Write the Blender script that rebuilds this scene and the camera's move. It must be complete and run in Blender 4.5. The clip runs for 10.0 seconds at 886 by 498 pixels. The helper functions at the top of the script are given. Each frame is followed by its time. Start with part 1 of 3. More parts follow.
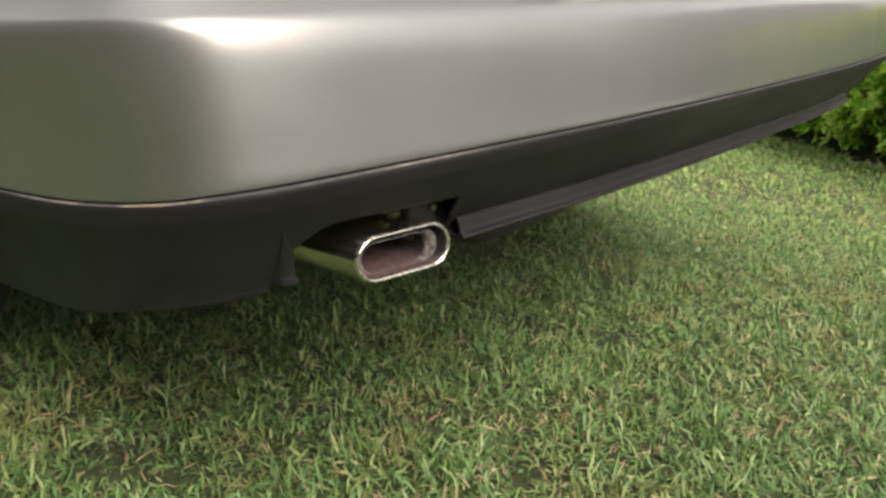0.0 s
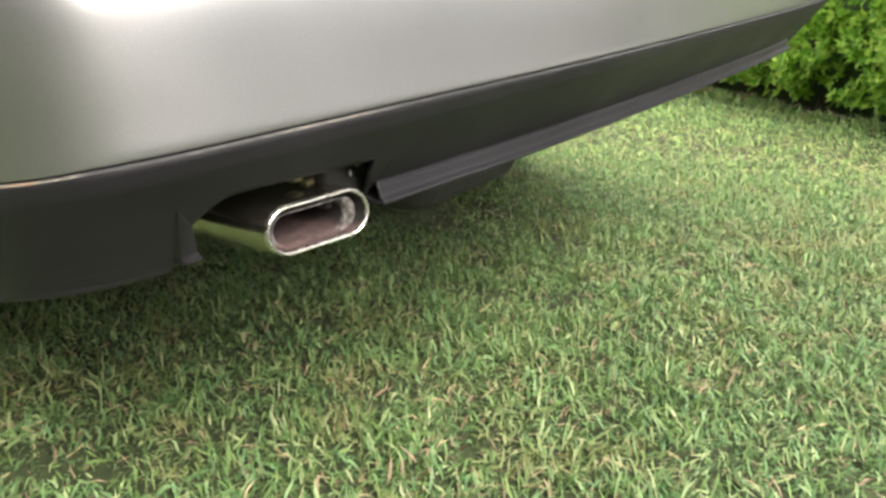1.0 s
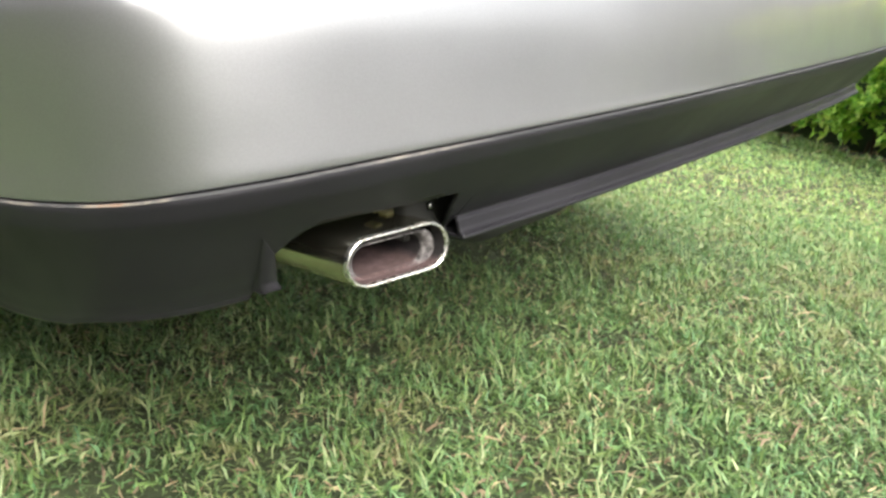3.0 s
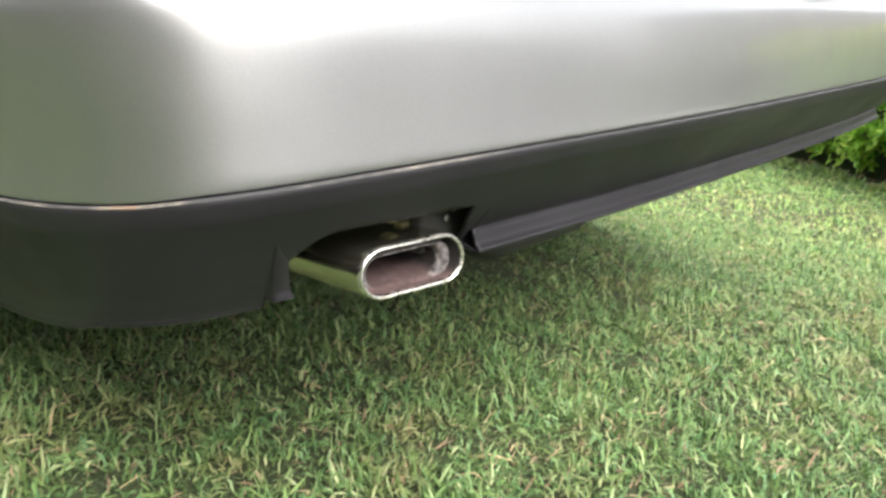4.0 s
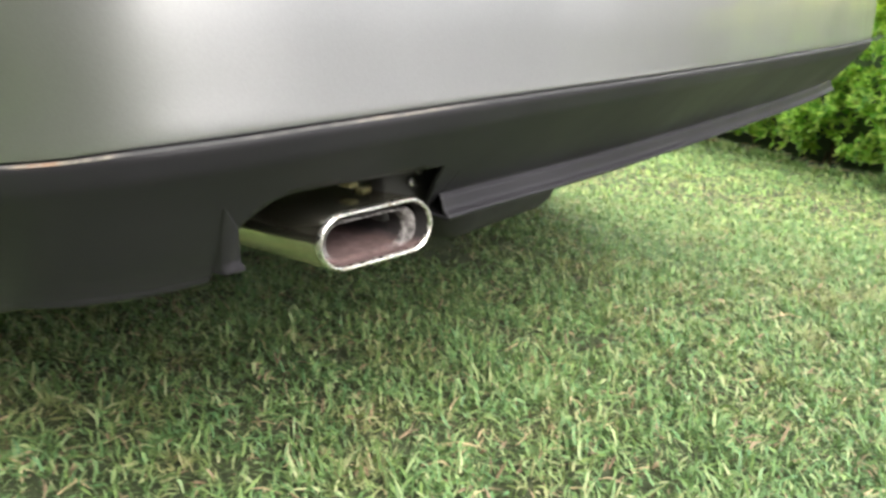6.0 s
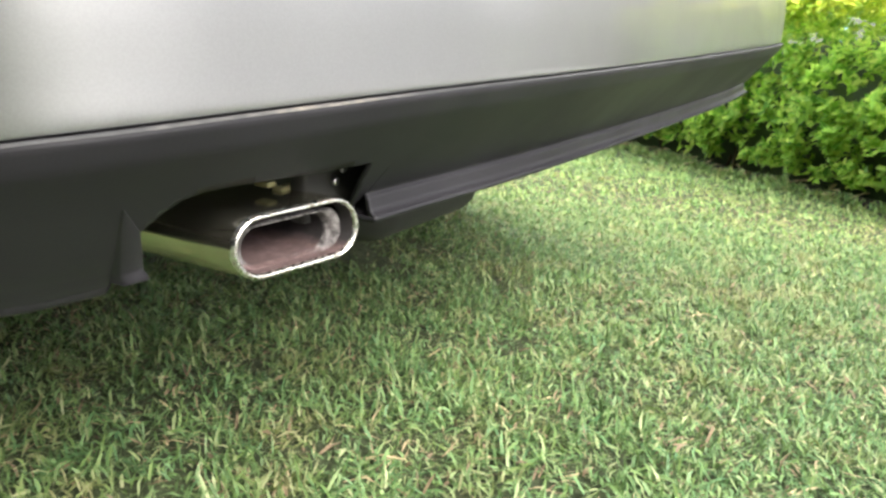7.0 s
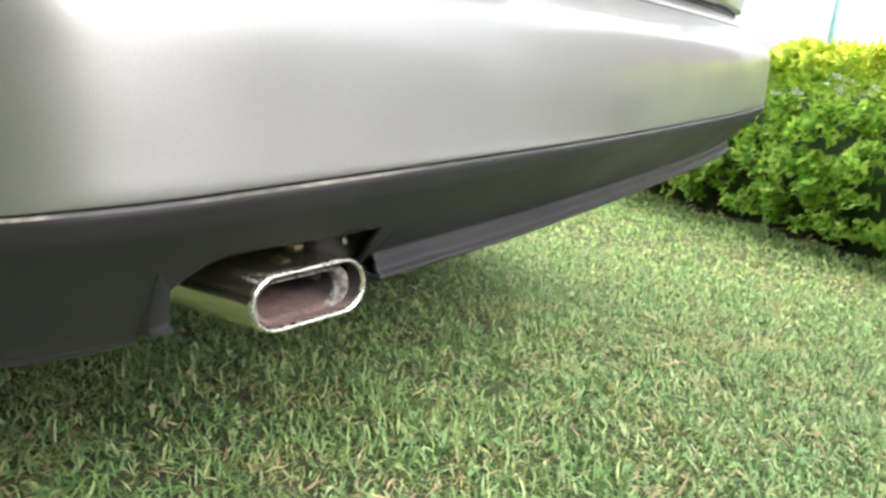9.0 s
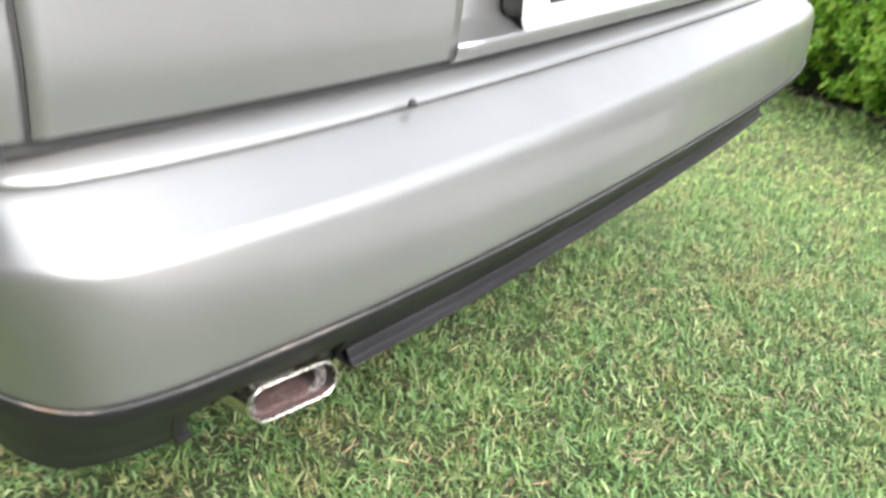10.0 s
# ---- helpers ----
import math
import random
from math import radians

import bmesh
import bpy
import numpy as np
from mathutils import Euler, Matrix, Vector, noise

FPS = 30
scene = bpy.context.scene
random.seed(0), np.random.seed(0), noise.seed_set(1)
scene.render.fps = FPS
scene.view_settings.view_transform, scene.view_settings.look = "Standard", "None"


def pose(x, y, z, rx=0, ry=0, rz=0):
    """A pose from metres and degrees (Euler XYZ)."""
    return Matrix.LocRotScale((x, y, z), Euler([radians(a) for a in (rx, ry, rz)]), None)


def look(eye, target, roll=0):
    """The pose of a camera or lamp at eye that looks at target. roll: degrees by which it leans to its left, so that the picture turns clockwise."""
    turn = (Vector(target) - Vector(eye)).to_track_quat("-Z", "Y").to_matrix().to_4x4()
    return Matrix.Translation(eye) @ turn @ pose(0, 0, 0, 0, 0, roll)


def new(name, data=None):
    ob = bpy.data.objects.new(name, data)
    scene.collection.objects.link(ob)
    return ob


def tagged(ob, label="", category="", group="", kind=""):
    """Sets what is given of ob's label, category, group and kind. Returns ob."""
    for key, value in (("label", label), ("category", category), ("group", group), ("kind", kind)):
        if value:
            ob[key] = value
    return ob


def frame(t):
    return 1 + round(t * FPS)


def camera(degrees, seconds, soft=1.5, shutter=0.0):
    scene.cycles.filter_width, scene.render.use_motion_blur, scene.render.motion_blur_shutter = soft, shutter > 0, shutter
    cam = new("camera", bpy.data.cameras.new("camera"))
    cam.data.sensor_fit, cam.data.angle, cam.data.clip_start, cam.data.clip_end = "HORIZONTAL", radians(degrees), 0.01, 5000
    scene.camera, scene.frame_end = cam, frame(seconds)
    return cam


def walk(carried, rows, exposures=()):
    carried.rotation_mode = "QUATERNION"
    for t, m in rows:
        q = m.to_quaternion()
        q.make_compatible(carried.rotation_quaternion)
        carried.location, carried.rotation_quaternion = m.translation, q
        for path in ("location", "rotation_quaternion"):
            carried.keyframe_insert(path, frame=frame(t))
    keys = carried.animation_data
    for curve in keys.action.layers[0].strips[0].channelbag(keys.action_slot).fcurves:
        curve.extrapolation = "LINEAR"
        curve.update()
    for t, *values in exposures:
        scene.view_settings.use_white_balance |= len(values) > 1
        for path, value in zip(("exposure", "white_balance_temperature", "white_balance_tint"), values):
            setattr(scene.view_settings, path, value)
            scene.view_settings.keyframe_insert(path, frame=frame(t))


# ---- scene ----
cam = camera(56.5, 10.0, soft=2.7, shutter=0.4)

PATH = [
    (0, (-0.946, -0.355, 0.512), (0.519, 0.854, -0.112), 0.9),
    (0.034, (-0.946, -0.355, 0.512), (0.519, 0.854, -0.112), 0.9),
    (0.1, (-0.95, -0.336, 0.503), (0.516, 0.825, -0.207), -1.0),
    (0.5, (-0.938, -0.351, 0.495), (0.552, 0.742, -0.27), -0.8),
    (1, (-0.906, -0.362, 0.498), (0.592, 0.769, -0.19), -1.5),
    (1.5, (-0.899, -0.345, 0.503), (0.613, 0.795, -0.138), -0.6),
    (2, (-0.901, -0.329, 0.502), (0.615, 0.828, -0.1), 1.1),
    (2.5, (-0.905, -0.326, 0.5), (0.576, 0.865, -0.123), 1.1),
    (2.7, (-0.911, -0.322, 0.501), (0.567, 0.867, -0.133), 0.4),
    (3.8, (-0.907, -0.328, 0.488), (0.542, 0.914, -0.111), 1.3),
    (4, (-0.907, -0.317, 0.492), (0.558, 0.913, -0.092), 1.6),
    (4.5, (-0.904, -0.314, 0.501), (0.567, 0.935, -0.025), 2.1),
    (5, (-0.906, -0.312, 0.494), (0.562, 0.929, -0.059), 1.9),
    (5.5, (-0.897, -0.304, 0.48), (0.594, 0.896, -0.103), 0.7),
    (6, (-0.884, -0.285, 0.463), (0.654, 0.846, -0.131), 1.2),
    (6.2, (-0.874, -0.272, 0.454), (0.706, 0.792, -0.154), 1.7),
    (7.5, (-0.86, -0.258, 0.453), (0.806, 0.689, -0.119), 2.7),
    (8, (-0.86, -0.257, 0.453), (0.811, 0.684, -0.115), 3.1),
    (8.5, (-0.861, -0.258, 0.455), (0.812, 0.68, -0.113), 3.9),
    (9, (-0.889, -0.26, 0.479), (0.804, 0.673, -0.034), 5.4),
    (9.5, (-0.898, -0.283, 0.522), (0.695, 0.701, -0.183), 3.7),
    (9.8, (-0.913, -0.341, 0.602), (0.634, 0.686, -0.142), 3.4),
    (10, (-0.899, -0.382, 0.704), (0.555, 0.685, -0.163), 2.8),
]
walk(cam, [(t, look(eye, target, roll)) for t, eye, target, roll in PATH],
     exposures=[(0.0, -0.25, 7300, 10), (0.3, -0.10, 7300, 10), (0.5, 0.25, 7100, 10), (1.0, 0.40, 6800, 10), (1.5, 0.56, 6700, 10), (2.0, 0.52, 6500, 10), (2.5, 0.58, 6500, 10), (4.0, 0.60, 6500, 10),
                (5.0, 0.54, 6500, 10), (6.0, 0.68, 6500, 10), (7.5, 0.80, 6500, 10), (8.5, 0.77, 6500, 10), (9.0, 0.70, 6500, 10), (9.5, 0.66, 6500, 10), (10.0, 0.62, 6400, 10)])

# ---- daylight: bright overcast ----
SUN_ELEV, SUN_AZ = radians(42), radians(202)     # azimuth from the car's front, towards its right
world = bpy.data.worlds.new("overcast_sky")
scene.world = world
world.use_nodes = True
wn, wl = world.node_tree.nodes, world.node_tree.links
sky = wn.new("ShaderNodeTexSky")
sky.sky_type, sky.sun_disc = "NISHITA", False
sky.sun_elevation, sky.sun_rotation = SUN_ELEV, SUN_AZ
sky.dust_density, sky.ozone_density, sky.air_density = 6.0, 1.0, 1.4
soften = wn.new("ShaderNodeHueSaturation")
soften.inputs["Saturation"].default_value = 0.25
soften.inputs["Value"].default_value = 2.9
wl.new(sky.outputs["Color"], soften.inputs["Color"])
cloud = wn.new("ShaderNodeMix")                  # an even veil of cloud over the clear sky
cloud.data_type = "RGBA"
cloud.inputs["Factor"].default_value = 0.42
cloud.inputs["B"].default_value = (7.6, 7.7, 7.9, 1)
wl.new(soften.outputs["Color"], cloud.inputs["A"])
wl.new(cloud.outputs["Result"], wn["Background"].inputs["Color"])
wn["Background"].inputs["Strength"].default_value = 0.16

sun_data = bpy.data.lights.new("hazy_sun", "SUN")
sun_data.energy, sun_data.angle, sun_data.color = 2.35, radians(40), (1.0, 0.97, 0.92)
sun = new("hazy_sun", sun_data)
sun.matrix_world = look((30 * math.sin(SUN_AZ) * math.cos(SUN_ELEV), 30 * math.cos(SUN_AZ) * math.cos(SUN_ELEV), 30 * math.sin(SUN_ELEV)), (0, 0, 0))

# ---- materials ----


def material(name, rough=0.5, metal=0.0):
    m = bpy.data.materials.new(name)
    m.use_nodes = True
    n, l = m.node_tree.nodes, m.node_tree.links
    b = n["Principled BSDF"]
    b.inputs["Roughness"].default_value, b.inputs["Metallic"].default_value = rough, metal
    return m, n, l, b


def noise_tex(n, l, scale, detail=4.0, rough=0.55, coords="Object", stretch=None):
    tc = n.new("ShaderNodeTexCoord")
    t = n.new("ShaderNodeTexNoise")
    t.inputs["Scale"].default_value, t.inputs["Detail"].default_value, t.inputs["Roughness"].default_value = scale, detail, rough
    if stretch:
        mp = n.new("ShaderNodeMapping")
        mp.inputs["Scale"].default_value = stretch
        l.new(tc.outputs[coords], mp.inputs["Vector"])
        l.new(mp.outputs["Vector"], t.inputs["Vector"])
    else:
        l.new(tc.outputs[coords], t.inputs["Vector"])
    return t.outputs["Fac"]


def ramp(n, l, fac, stops):
    r = n.new("ShaderNodeValToRGB")
    while len(r.color_ramp.elements) < len(stops):
        r.color_ramp.elements.new(0.5)
    for e, (p, c) in zip(r.color_ramp.elements, stops):
        e.position, e.color = p, (*c, 1) if len(c) == 3 else c
    l.new(fac, r.inputs["Fac"])
    return r.outputs["Color"]


def bump(n, l, b, fac, strength, dist):
    k = n.new("ShaderNodeBump")
    k.inputs["Strength"].default_value, k.inputs["Distance"].default_value = strength, dist
    l.new(fac, k.inputs["Height"])
    l.new(k.outputs["Normal"], b.inputs["Normal"])
    return k


def grey(v):
    return (v, v, v)


def mixed(n, l, fac, a, b, mode="MIX"):
    k = n.new("ShaderNodeMix")
    k.data_type, k.blend_type = "RGBA", mode
    for sock, val in ((k.inputs["Factor"], fac), (k.inputs["A"], a), (k.inputs["B"], b)):
        if isinstance(val, (int, float)):
            sock.default_value = val
        elif isinstance(val, tuple):
            sock.default_value = (*val, 1)
        else:
            l.new(val, sock)
    return k.outputs["Result"]


def silver_paint():
    m, n, l, b = material("silver_metallic_paint", 0.35, 0.82)
    haze = noise_tex(n, l, 5.0, 5)
    fleck = noise_tex(n, l, 900.0, 1)
    base = ramp(n, l, haze, [(0.3, (0.288, 0.287, 0.288)), (0.7, (0.330, 0.329, 0.330))])
    base = mixed(n, l, 0.04, base, ramp(n, l, fleck, [(0.35, grey(0.4)), (0.65, grey(0.8))]))
    l.new(base, b.inputs["Base Color"])
    l.new(ramp(n, l, noise_tex(n, l, 14.0, 6), [(0.3, grey(0.32)), (0.75, grey(0.40))]), b.inputs["Roughness"])
    b.inputs["Coat Weight"].default_value, b.inputs["Coat Roughness"].default_value = 0.50, 0.05
    bump(n, l, b, noise_tex(n, l, 3.0, 2), 0.03, 0.02)
    return m


def black_plastic():
    m, n, l, b = material("black_textured_plastic", 0.5)
    l.new(ramp(n, l, noise_tex(n, l, 9.0, 6), [(0.3, (0.0135, 0.0128, 0.0150)), (0.75, (0.0215, 0.0205, 0.0235))]), b.inputs["Base Color"])
    l.new(ramp(n, l, noise_tex(n, l, 6.0, 5), [(0.3, grey(0.38)), (0.75, grey(0.55))]), b.inputs["Roughness"])
    bump(n, l, b, noise_tex(n, l, 700.0, 2), 0.08, 0.0006)
    b.inputs["Specular IOR Level"].default_value = 0.24
    return m


def worn_edge():
    m, n, l, b = material("scuffed_trim_edge", 0.7)
    tc = n.new("ShaderNodeTexCoord")
    sep = n.new("ShaderNodeSeparateXYZ")
    l.new(tc.outputs["Object"], sep.inputs["Vector"])
    where = n.new("ShaderNodeMapRange")
    where.inputs["From Min"].default_value, where.inputs["From Max"].default_value = -0.60, -0.45
    l.new(sep.outputs["X"], where.inputs["Value"])
    grain = noise_tex(n, l, 16.0, 6, 0.7)
    hard = ramp(n, l, grain, [(0.42, (0.03, 0.03, 0.03)), (0.52, (0.08, 0.075, 0.07)), (0.60, (0.20, 0.175, 0.14)), (0.68, (0.21, 0.14, 0.095))])
    soft = ramp(n, l, grain, [(0.45, (0.025, 0.025, 0.025)), (0.60, (0.05, 0.05, 0.05)), (0.70, (0.14, 0.14, 0.13))])
    l.new(mixed(n, l, where.outputs["Result"], hard, soft), b.inputs["Base Color"])
    return m


def chrome():
    m, n, l, b = material("chromed_steel", 0.16, 0.96)
    l.new(ramp(n, l, noise_tex(n, l, 60.0, 6, 0.7), [(0.35, (0.46, 0.43, 0.33)), (0.7, (0.53, 0.50, 0.40))]), b.inputs["Base Color"])
    l.new(ramp(n, l, noise_tex(n, l, 90.0, 6, 0.7), [(0.35, grey(0.13)), (0.75, grey(0.20))]), b.inputs["Roughness"])
    return m


def pitted_rim():
    m, n, l, b = material("pitted_chrome_rim", 0.2, 1.0)
    f = noise_tex(n, l, 240.0, 5, 0.7)
    l.new(ramp(n, l, f, [(0.40, (0.30, 0.27, 0.22)), (0.50, (0.85, 0.84, 0.80))]), b.inputs["Base Color"])
    l.new(ramp(n, l, f, [(0.4, grey(0.6)), (0.52, grey(0.2))]), b.inputs["Roughness"])
    bump(n, l, b, f, 0.35, 0.001)
    return m


def low_down(n, l, z0, z1):
    """1 below the height z0, falling to 0 at z1, with a ragged edge."""
    tc = n.new("ShaderNodeTexCoord")
    sep = n.new("ShaderNodeSeparateXYZ")
    l.new(tc.outputs["Object"], sep.inputs["Vector"])
    rag = n.new("ShaderNodeMath")
    rag.operation, rag.inputs[1].default_value = "MULTIPLY_ADD", 0.006
    l.new(noise_tex(n, l, 90.0, 4, 0.6), rag.inputs[0])
    l.new(sep.outputs["Z"], rag.inputs[2])
    m = n.new("ShaderNodeMapRange")
    m.inputs["From Min"].default_value, m.inputs["From Max"].default_value = z0 + 0.003, z1 + 0.003
    m.inputs["To Min"].default_value, m.inputs["To Max"].default_value = 1.0, 0.0
    l.new(rag.outputs["Value"], m.inputs["Value"])
    return m.outputs["Result"]


def shade_soot_bore():
    """Soot blackened further to paint the bore's shadow, with a pinkish rusty deposit that has settled along the
    bottom.
    """
    m, n, l, b = material("shade_soot_rust_bore", 0.8, 0.1)
    grain = noise_tex(n, l, 120.0, 6, 0.7)
    soot_shade = ramp(n, l, grain, [(0.30, (0.006, 0.005, 0.005)), (0.75, (0.018, 0.014, 0.014))])
    rust = ramp(n, l, grain, [(0.30, (0.05, 0.030, 0.029)), (0.55, (0.095, 0.060, 0.057)), (0.75, (0.15, 0.10, 0.097))])
    l.new(mixed(n, l, low_down(n, l, 0.3225, 0.3275), soot_shade, rust), b.inputs["Base Color"])
    bump(n, l, b, grain, 0.4, 0.001)
    return m


def ash_liner():
    m, n, l, b = material("ashy_liner", 0.75, 0.2)
    grain = noise_tex(n, l, 200.0, 6, 0.75)
    ash = ramp(n, l, grain, [(0.40, (0.03, 0.026, 0.025)), (0.52, (0.11, 0.10, 0.097)), (0.70, (0.28, 0.265, 0.26))])
    rust = ramp(n, l, grain, [(0.35, (0.07, 0.042, 0.04)), (0.6, (0.14, 0.09, 0.085)), (0.75, (0.24, 0.18, 0.17))])
    l.new(mixed(n, l, low_down(n, l, 0.3215, 0.3245), ash, rust), b.inputs["Base Color"])
    bump(n, l, b, grain, 0.5, 0.001)
    return m


def plain(name, col, rough=0.5, metal=0.0, vary=0.2, scale=30.0):
    m, n, l, b = material(name, rough, metal)
    lo, hi = tuple(c * (1 - vary) for c in col), tuple(min(1, c * (1 + vary)) for c in col)
    l.new(ramp(n, l, noise_tex(n, l, scale, 5), [(0.3, lo), (0.7, hi)]), b.inputs["Base Color"])
    return m


def soil():
    m, n, l, b = material("lawn_soil_and_thatch", 0.95)
    fine = noise_tex(n, l, 55.0, 7, 0.7)
    wide = noise_tex(n, l, 1.3, 4, 0.6)
    a = ramp(n, l, fine, [(0.3, (0.022, 0.025, 0.012)), (0.55, (0.05, 0.055, 0.024)), (0.75, (0.13, 0.105, 0.06))])
    c = ramp(n, l, fine, [(0.3, (0.035, 0.055, 0.018)), (0.7, (0.085, 0.12, 0.042))])
    l.new(mixed(n, l, wide, a, c), b.inputs["Base Color"])
    bump(n, l, b, fine, 0.7, 0.02)
    return m


def grass_blade(gain, name):
    m, n, l, b = material(name, 0.5)
    geo = n.new("ShaderNodeNewGeometry")
    rnd = geo.outputs["Random Per Island"]
    green = ramp(n, l, rnd, [(0.0, (0.062, 0.118, 0.042)), (0.18, (0.150, 0.225, 0.075)), (0.36, (0.105, 0.220, 0.098)), (0.55, (0.225, 0.315, 0.105)),
                             (0.74, (0.165, 0.285, 0.125)), (0.90, (0.33, 0.385, 0.185)), (1.0, (0.43, 0.43, 0.25))])
    dry = ramp(n, l, rnd, [(0.0, (0.14, 0.20, 0.05)), (0.4, (0.28, 0.27, 0.11)), (0.7, (0.31, 0.265, 0.14)), (1.0, (0.40, 0.34, 0.20))])
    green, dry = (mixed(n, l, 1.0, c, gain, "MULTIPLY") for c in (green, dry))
    patch = ramp(n, l, noise_tex(n, l, 8.0, 6, 0.7), [(0.52, grey(0)), (0.66, grey(0.85))])
    l.new(mixed(n, l, patch, green, dry), b.inputs["Base Color"])
    b.inputs["Specular IOR Level"].default_value = 0.35
    t = n.new("ShaderNodeBsdfTranslucent")
    l.new(mixed(n, l, 0.5, mixed(n, l, patch, green, dry), (0.27, 0.36, 0.10)), t.inputs["Color"])
    mx = n.new("ShaderNodeMixShader")
    mx.inputs["Fac"].default_value = 0.14
    l.new(b.outputs["BSDF"], mx.inputs[1])
    l.new(t.outputs["BSDF"], mx.inputs[2])
    l.new(mx.outputs["Shader"], n["Material Output"].inputs["Surface"])
    return m


def hedge_leaf():
    m, n, l, b = material("golden_hedge_leaf", 0.38)
    tc = n.new("ShaderNodeTexCoord")
    geo = n.new("ShaderNodeNewGeometry")
    info = n.new("ShaderNodeObjectInfo")
    add = n.new("ShaderNodeMath")
    add.operation = "FRACT"
    s = n.new("ShaderNodeMath")
    s.operation = "ADD"
    l.new(geo.outputs["Random Per Island"], s.inputs[0])
    l.new(info.outputs["Random"], s.inputs[1])
    l.new(s.outputs["Value"], add.inputs[0])
    rnd = add.outputs["Value"]
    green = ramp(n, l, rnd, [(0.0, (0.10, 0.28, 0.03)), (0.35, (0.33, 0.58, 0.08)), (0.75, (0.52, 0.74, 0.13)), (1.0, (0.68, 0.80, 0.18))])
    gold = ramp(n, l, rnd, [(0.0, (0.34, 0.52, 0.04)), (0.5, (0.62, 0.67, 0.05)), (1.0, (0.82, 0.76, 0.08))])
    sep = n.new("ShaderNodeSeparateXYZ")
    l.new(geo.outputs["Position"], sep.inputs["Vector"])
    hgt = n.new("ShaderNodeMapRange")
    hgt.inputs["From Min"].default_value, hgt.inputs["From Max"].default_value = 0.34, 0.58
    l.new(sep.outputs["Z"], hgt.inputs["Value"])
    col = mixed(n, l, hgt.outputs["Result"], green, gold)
    l.new(col, b.inputs["Base Color"])
    t = n.new("ShaderNodeBsdfTranslucent")
    l.new(col, t.inputs["Color"])
    mx = n.new("ShaderNodeMixShader")
    mx.inputs["Fac"].default_value = 0.45
    l.new(b.outputs["BSDF"], mx.inputs[1])
    l.new(t.outputs["BSDF"], mx.inputs[2])
    l.new(mx.outputs["Shader"], n["Material Output"].inputs["Surface"])
    return m


def glass():
    m, n, l, b = material("tinted_car_glass", 0.05)
    b.inputs["Base Color"].default_value = (0.05, 0.07, 0.065, 1)
    b.inputs["Transmission Weight"].default_value = 0.85
    return m


SILVER, BLACK, WORN, CHROME, RIM, BORE, ASH = silver_paint(), black_plastic(), worn_edge(), chrome(), pitted_rim(), shade_soot_bore(), ash_liner()
SOIL, LEAF, GLASS = soil(), hedge_leaf(), glass()
# same grass twice: dimmed for shade near the car, lightened and yellower for open light
DIM_BLADE, LIT_BLADE = grass_blade((0.84, 0.90, 0.82), "dim_grass_blades"), grass_blade((1.32, 1.38, 1.05), "lit_grass_blades")
# near-black green: the hedge's inner shade as a colour
CORE_SHADE = plain("hedge_core_shade", (0.04, 0.07, 0.02), 0.5, vary=0.4, scale=3)
RENDERED = plain("bounce_wall_render", (0.45, 0.445, 0.44), 0.85, vary=0.08, scale=6)
GREYWALL = plain("dark_reflected_render", (0.13, 0.125, 0.12), 0.9, vary=0.2, scale=3)
CONCRETE = plain("bounce_concrete", (0.36, 0.35, 0.345), 0.85, vary=0.12, scale=8)
BROWN = plain("withered_brown_blades", (0.20, 0.145, 0.085), 0.7, vary=0.5, scale=60)
STRAW = plain("dry_straw", (0.40, 0.31, 0.18), 0.7, vary=0.45, scale=40)
UNDER = plain("dusty_black_underbody", (0.03, 0.03, 0.028), 0.8)
RUBBER = plain("tyre_rubber", (0.02, 0.02, 0.02), 0.8)
ALLOY = plain("grey_alloy", (0.45, 0.45, 0.45), 0.4, 0.8)
STEEL = plain("dull_olive_steel", (0.28, 0.26, 0.12), 0.5, 0.2)
BOLT = plain("zinc_bolt", (0.6, 0.6, 0.6), 0.3, 1.0)
WHITE = plain("white_plate_paint", (0.78, 0.78, 0.77), 0.35, vary=0.04)
INK = plain("dark_plate_characters", (0.03, 0.04, 0.04), 0.4)
GAP = plain("dark_rubber_seal", (0.03, 0.03, 0.03), 0.7)
BED = plain("dark_soil_bed", (0.035, 0.026, 0.018), 0.95, vary=0.5, scale=25)
WOOD = plain("hedge_stem_bark", (0.10, 0.075, 0.05), 0.9)
LAMP = plain("red_lamp_lens", (0.45, 0.02, 0.02), 0.15)
POLE = plain("pale_turquoise_paint", (0.35, 0.62, 0.60), 0.5)

# ---- mesh helpers ----


def thing(name, label, category, kind="", group="", at=(0, 0, 0)):
    ob = new(name)
    ob.location = at
    return tagged(ob, label, category, group, kind)


def part(name, bm, mat, parent, label="", smooth=True):
    me = bpy.data.meshes.new(name)
    bm.to_mesh(me)
    bm.free()
    me.materials.append(mat)
    if smooth:
        me.polygons.foreach_set("use_smooth", [True] * len(me.polygons))
    ob = new(name, me)
    ob.parent = parent
    if label:
        tagged(ob, label)
    return ob


def grid_bm(rows, close_u=False, close_v=False):
    """A sheet from rows of points; all rows have the same length."""
    bm = bmesh.new()
    vs = [[bm.verts.new(p) for p in row] for row in rows]
    nu, nv = len(vs), len(vs[0])
    for i in range(nu if close_u else nu - 1):
        for j in range(nv if close_v else nv - 1):
            q = [vs[i][j], vs[(i + 1) % nu][j], vs[(i + 1) % nu][(j + 1) % nv], vs[i][(j + 1) % nv]]
            try:
                bm.faces.new(q)
            except ValueError:
                pass
    bmesh.ops.remove_doubles(bm, verts=bm.verts, dist=1e-5)
    bmesh.ops.recalc_face_normals(bm, faces=bm.faces)
    return bm


